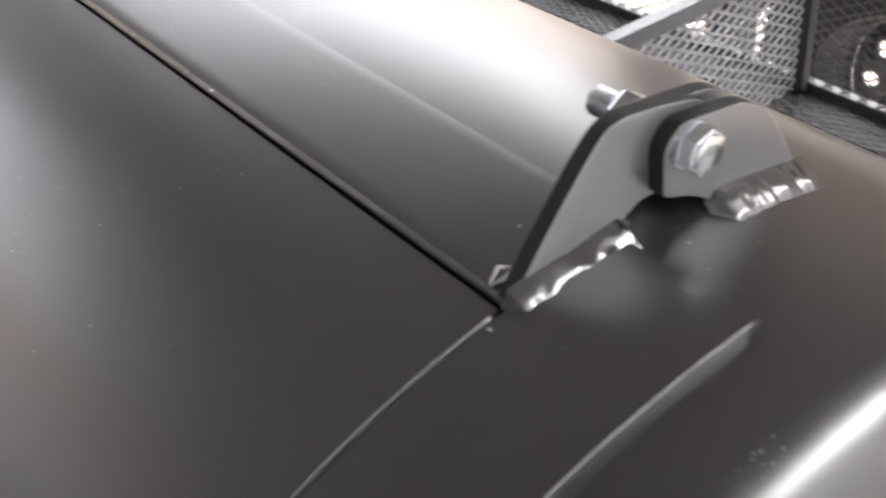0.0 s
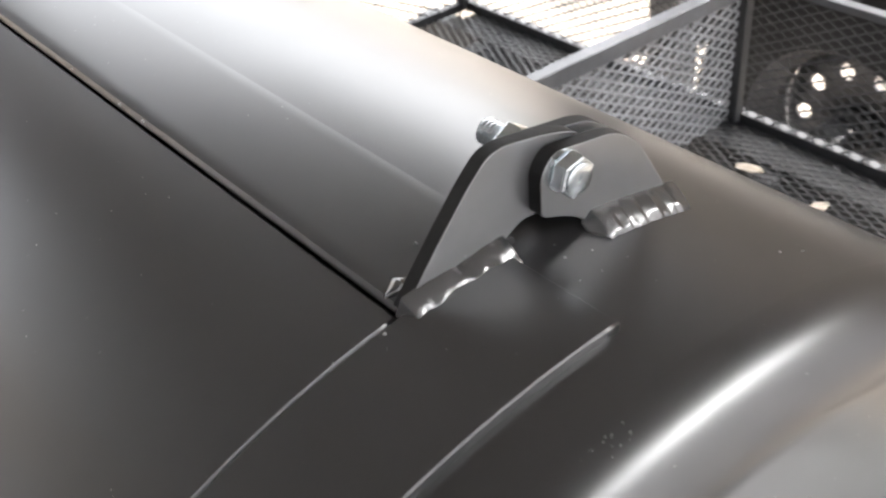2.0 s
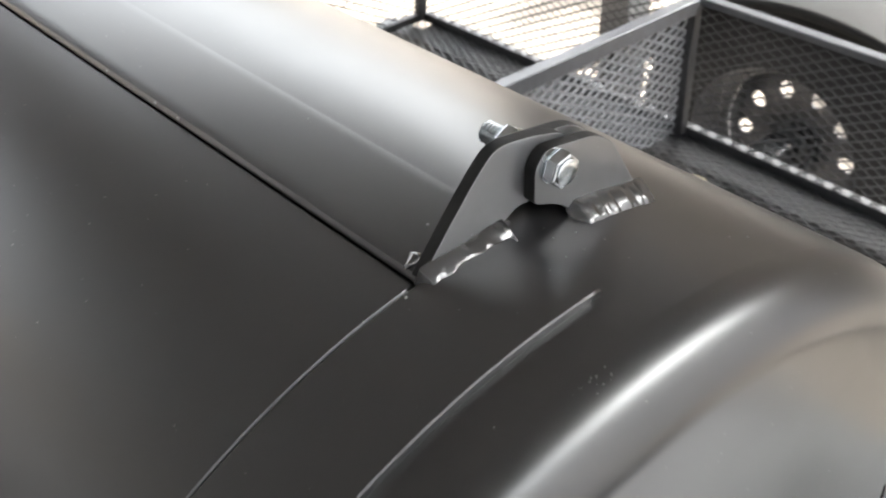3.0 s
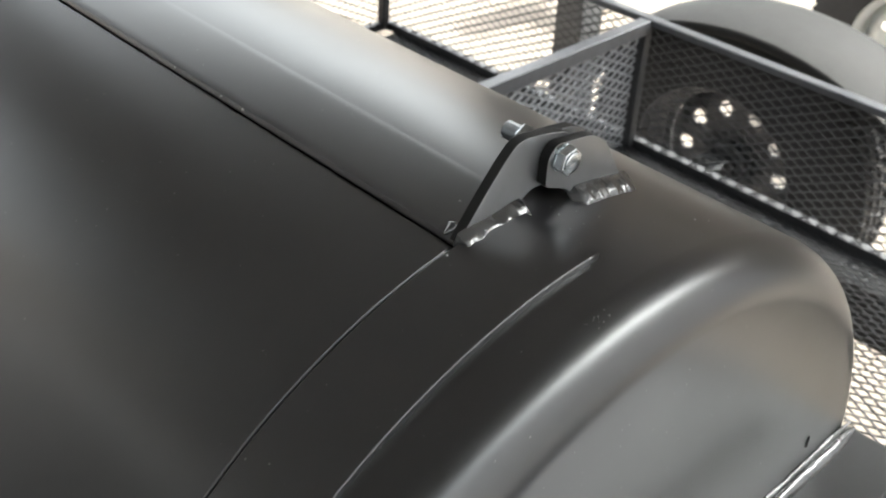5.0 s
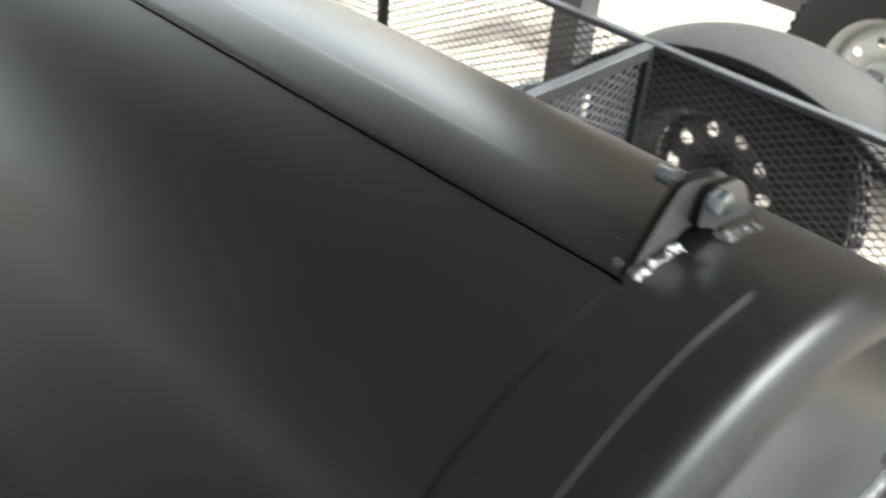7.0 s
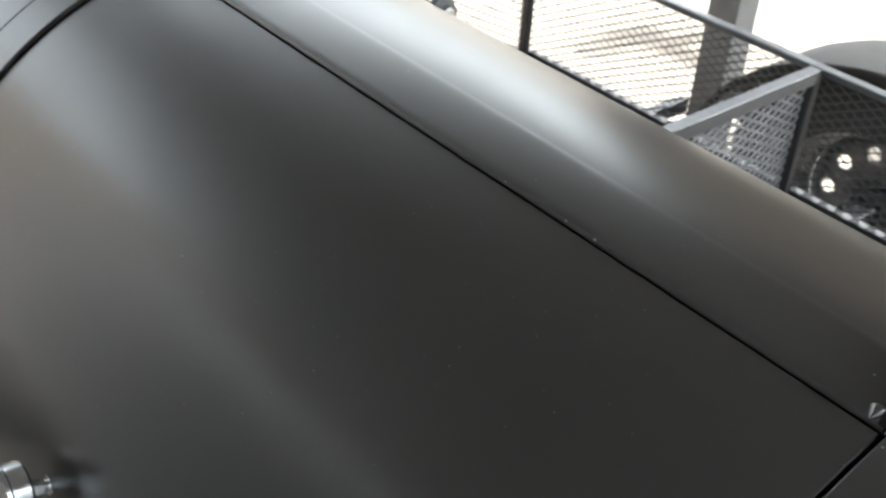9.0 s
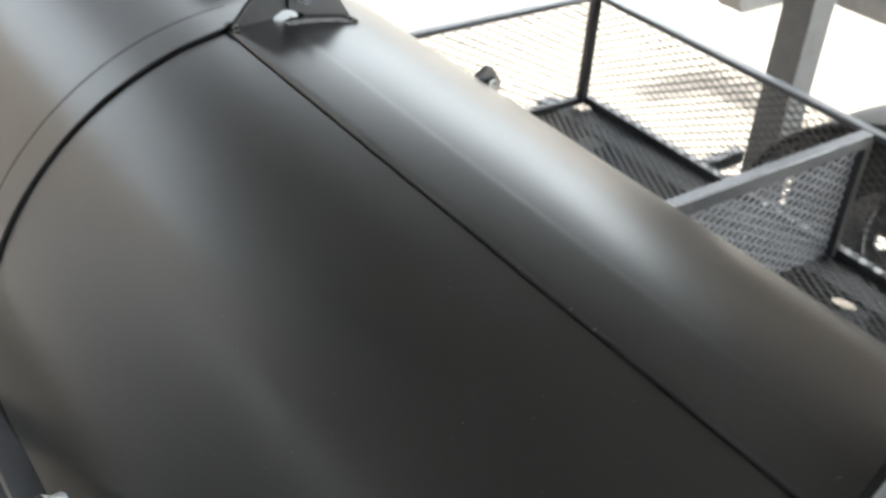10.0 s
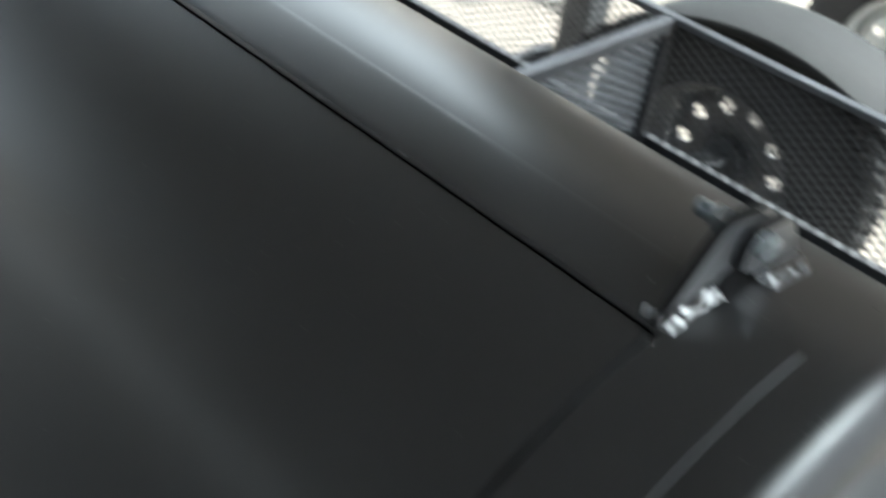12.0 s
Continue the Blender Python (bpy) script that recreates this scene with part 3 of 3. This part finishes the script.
raw_part("floor_mesh", *expanded((BX0, BY0 - 0.05, BZ0 - 0.004), (1, 0, 0), (0, 1, 0), BX1 - BX0, BY1 - BY0 + 0.05, 0.037, 0.019, 0.0034, 0.002, -0.2), CAGE_PAINT, basket)

# pale dry leaves lying in the basket


def dry_leaf(m, length, width, seed):
    rng = random.Random(seed)
    nu, nv = 8, 4
    verts, faces = [], []
    for i in range(nu + 1):
        u = i / nu
        half = width / 2 * math.sin(math.pi * min(0.04 + u * 0.95, 1.0)) ** 0.7 * rng.uniform(0.8, 1.1)
        for j in range(nv + 1):
            v = 2 * j / nv - 1
            lift = 0.18 * width * v * v + 0.10 * width * noise.noise(Vector((u * 3, v * 2, seed)))
            verts.append(m @ Vector(((u - 0.5) * length, v * half, lift + 0.12 * width)))
    for i in range(nu):
        for j in range(nv):
            a = i * (nv + 1) + j
            faces.append((a, a + nv + 1, a + nv + 2, a + 1))
    leaf = raw_part("dry_leaf", verts, faces, LEAF, smooth=True)
    leaf.modifiers.new("thickness", "SOLIDIFY").thickness = 0.0005
    tagged(leaf, "pale curled dry leaf lying on the basket's mesh floor", "leaf", "leaves in the basket")


for x, y, turn, length, width, seed in ((-0.705, 1.215, 20, 0.050, 0.028, 1), (-0.550, 1.195, 75, 0.045, 0.026, 2),
                                        (-0.390, 1.205, -30, 0.042, 0.024, 3)):
    dry_leaf(pose(x, y, BZ0 - 0.0015, 0, 0, turn), length, width, seed)

# ---- front shelf ----
shelf = thing("front_shelf", "expanded metal shelf with a slate steel rail before the smoker", "shelf")
SZ = AZ - 0.40 * R
part("rail", box((-1.55, -1.045 * R, SZ - 0.03), (0.06, -0.925 * R, SZ), 0.002), RAIL_PAINT, shelf)
part("rail", box((-1.55, -0.655, SZ - 0.03), (0.06, -0.63, SZ), 0.002), RAIL_PAINT, shelf)
for x in (-1.54, -2.42 * R - 0.06, 0.0):
    part("cross_plate", box((x, -0.629, SZ - 0.0055), (x + 0.085, -1.047 * R, SZ - 0.001), 0.002), CAGE_PAINT, shelf)
raw_part("shelf_mesh", *expanded((-1.55, -0.64, SZ - 0.008), (1, 0, 0), (0, 1, 0), 1.6, 0.31, 0.037, 0.019, 0.0036, 0.002), CAGE_PAINT, shelf)
for x in (-1.5, 0.0):
    part("bracket", box((x, -0.62, SZ - 0.06), (x + 0.04, -0.29, SZ - 0.03), 0.002), CAGE_PAINT, shelf)
    part("strut", box((x, -0.32, 0.60), (x + 0.04, -0.285, SZ - 0.045), 0.002), CAGE_PAINT, shelf)


# ---- wheels ----
def wheel(owner, label, centre, disc_y, near_y, far_y, r_lip, r_tyre, hole_r, hole_size, holes, mat, start=0.0, group=""):
    cx, cy, cz = centre
    tp = []
    w = far_y - near_y
    for a in np.linspace(0, 1, 17):
        s = math.sin(math.pi * float(a))
        tp.append((near_y + w * float(a) * 1.0, r_lip + (r_tyre - r_lip) * min(1.0, s * 1.5) ** 0.55))
    v, f = lathe(tp, 72, "y", (cx, 0, cz))
    tyre = fix(raw_part("wheel", v, f, RUBBER, owner, label, smooth=True))
    v, f = [], []
    for k in range(60):
        w0 = 2 * math.pi * k / 60
        for row in range(4):
            y = near_y + w * (0.2 + 0.2 * row)
            base = len(v)
            for dw, dy, dr in ((0.0, 0.0, -0.006), (0.075, 0.0, -0.006), (0.075, 0.16 * w, -0.006), (0.0, 0.16 * w, -0.006),
                               (0.006, 0.004, 0.006), (0.069, 0.004, 0.006), (0.069, 0.16 * w - 0.004, 0.006), (0.006, 0.16 * w - 0.004, 0.006)):
                a = w0 + dw + 0.03 * (row % 2)
                v.append((cx + (r_tyre + dr) * math.cos(a), y + dy, cz + (r_tyre + dr) * math.sin(a)))
            f += [tuple(base + q for q in fc) for fc in ((4, 5, 6, 7), (0, 1, 5, 4), (1, 2, 6, 5), (2, 3, 7, 6), (3, 0, 4, 7))]
    tagged(fix(raw_part("tread", v, f, RUBBER, tyre)), kind="stuff")
    v, f = lathe([(near_y + 0.012, r_lip + 0.008), (near_y + 0.004, r_lip + 0.006), (near_y + 0.004, r_lip - 0.004), (near_y + 0.03, r_lip - 0.014),
                  (near_y + 0.07, r_lip - 0.034), (disc_y - 0.02, r_lip - 0.036), (disc_y + 0.03, r_lip - 0.018), (far_y - 0.01, r_lip)], 72, "y", (cx, 0, cz))
    rim = sharp(fix(raw_part("rim", v, f, mat, tyre, smooth=True)))
    # disc with hand holes, as a ring of sectors
    v, f = [], []
    n_ang, r_in, r_out = holes * 8, 0.045, r_lip - 0.033
    rads = [r_in, hole_r - hole_size * 1.35, hole_r - hole_size, hole_r, hole_r + hole_size, hole_r + hole_size * 1.2, r_out]
    bulge = [0.0, -0.012, -0.014, -0.015, -0.013, -0.01, 0.008]
    for k in range(n_ang):
        a = start + 2 * math.pi * k / n_ang
        for q, r in enumerate(rads):
            v.append((cx + r * math.cos(a), disc_y + bulge[q], cz + r * math.sin(a)))
    m = len(rads)
    for k in range(n_ang):
        k2 = (k + 1) % n_ang
        for q in range(m - 1):
            f.append((k * m + q, k2 * m + q, k2 * m + q + 1, k * m + q + 1))
    disc = raw_part("disc", v, f, mat, tyre, smooth=True)
    # round holes cut by moving into the sectors
    bm = bmesh.new()
    bm.from_mesh(disc.data)
    for h in range(holes):
        a = start + 2 * math.pi * h / holes
        c = Vector((cx + hole_r * math.cos(a), 0, cz + hole_r * math.sin(a)))
        gone = [fc for fc in bm.faces if (Vector((fc.calc_center_median().x, 0, fc.calc_center_median().z)) - c).length < hole_size * 1.0]
        bmesh.ops.delete(bm, geom=gone, context="FACES")
        for vv in bm.verts:
            d = Vector((vv.co.x, 0, vv.co.z)) - c
            if vv.is_boundary and d.length < hole_size * 2.2:
                q = c + d.normalized() * hole_size
                vv.co.x, vv.co.z = q.x, q.z
    bm.to_mesh(disc.data)
    bm.free()
    so = disc.modifiers.new("thickness", "SOLIDIFY")
    so.thickness = 0.006
    v, f = lathe([(disc_y - 0.05, 0.002), (disc_y - 0.05, 0.052), (disc_y - 0.045, 0.057), (disc_y + 0.03, 0.057)], 40, "y", (cx, 0, cz))
    hub = sharp(fix(raw_part("hub", v, f, CAGE_PAINT if mat is not WHITE_RIM else mat, tyre, smooth=True)))
    return tyre


HUB = (-0.880, 0, 0.400)
wheel(trailer, "black tyre on a dark steel rim with round hand holes", HUB, 1.913, 1.778, 1.963, 0.232, 0.400, 0.1406, 0.0200, 10, RIM_STEEL, 0.0105)

# ---- fender over the wheel ----
fender = thing("fender", "smooth grey rounded steel fender over the trailer wheel", "fender")
# low oval sheet with a folded near edge and a rounded outer one
FCX, FA, FB = -0.79, 0.57, 0.430
fold = [(1.700, -0.022), (1.702, -0.004), (1.708, 0.0), (1.93, 0.0), (1.962, -0.005), (1.982, -0.018), (1.992, -0.05)]
fv, ff = [], []
n, m = 60, len(fold)
for k in range(n + 1):
    a = radians(8) + (math.pi - radians(16)) * k / n
    for y, dr in fold:
        fv.append((FCX + (FA + dr) * math.cos(a), y, HUB[2] + (FB + dr) * math.sin(a)))
for k in range(n):
    for q in range(m - 1):
        ff.append((k * m + q, k * m + q + 1, k * m + m + q + 1, k * m + m + q))
shell_ob = fix(raw_part("arch", fv, ff, FENDER_PAINT, fender, smooth=True))
so = shell_ob.modifiers.new("thickness", "SOLIDIFY")
so.thickness = 0.003
for x in (-1.41, -0.28):
    part("stay", box((x, BY1 + 0.02, 0.50), (x + 0.03, 1.73, 0.54), 0.003), CAGE_PAINT, fender)

# ---- neighbouring trailer beam and yard clutter ----
far = thing("far_trailer_beam", "grey steel trailer beam standing beyond the canopy post", "beam")
part("beam", box((-2.40, 3.20, 0.40), (1.6, 3.27, 0.50), 0.006), POST_PAINT, far)
part("end_block", prism(rounded([(2.90, 0.34), (3.27, 0.34), (3.33, 0.42), (3.27, 0.52), (2.92, 0.52), (2.86, 0.44)], 0.02, 3), -2.52, -2.40, 0.004), POST_PAINT, far)
part("leg", box((-2.38, 3.205, 0.0), (-2.32, 3.265, 0.41), 0.004), POST_PAINT, far)
part("leg", box((1.5, 3.205, 0.0), (1.56, 3.265, 0.41), 0.004), POST_PAINT, far)
part("axle", box((-0.96, 2.9, 0.34), (-0.90, 4.0, 0.40), 0.006), POST_PAINT, far)
wheel(far, "dark tyre on a white painted steel rim", (-0.92, 0, 0.37), 3.02, 2.97, 3.18, 0.205, 0.370, 0.12, 0.017, 8, WHITE_RIM, 0.3)
bk = part("brick_block", box((-3.7, 3.74, 0.0), (-3.38, 3.94, 0.15), 0.012), CLAY)
tagged(bk, "red-brown masonry block lying on the concrete", "block")
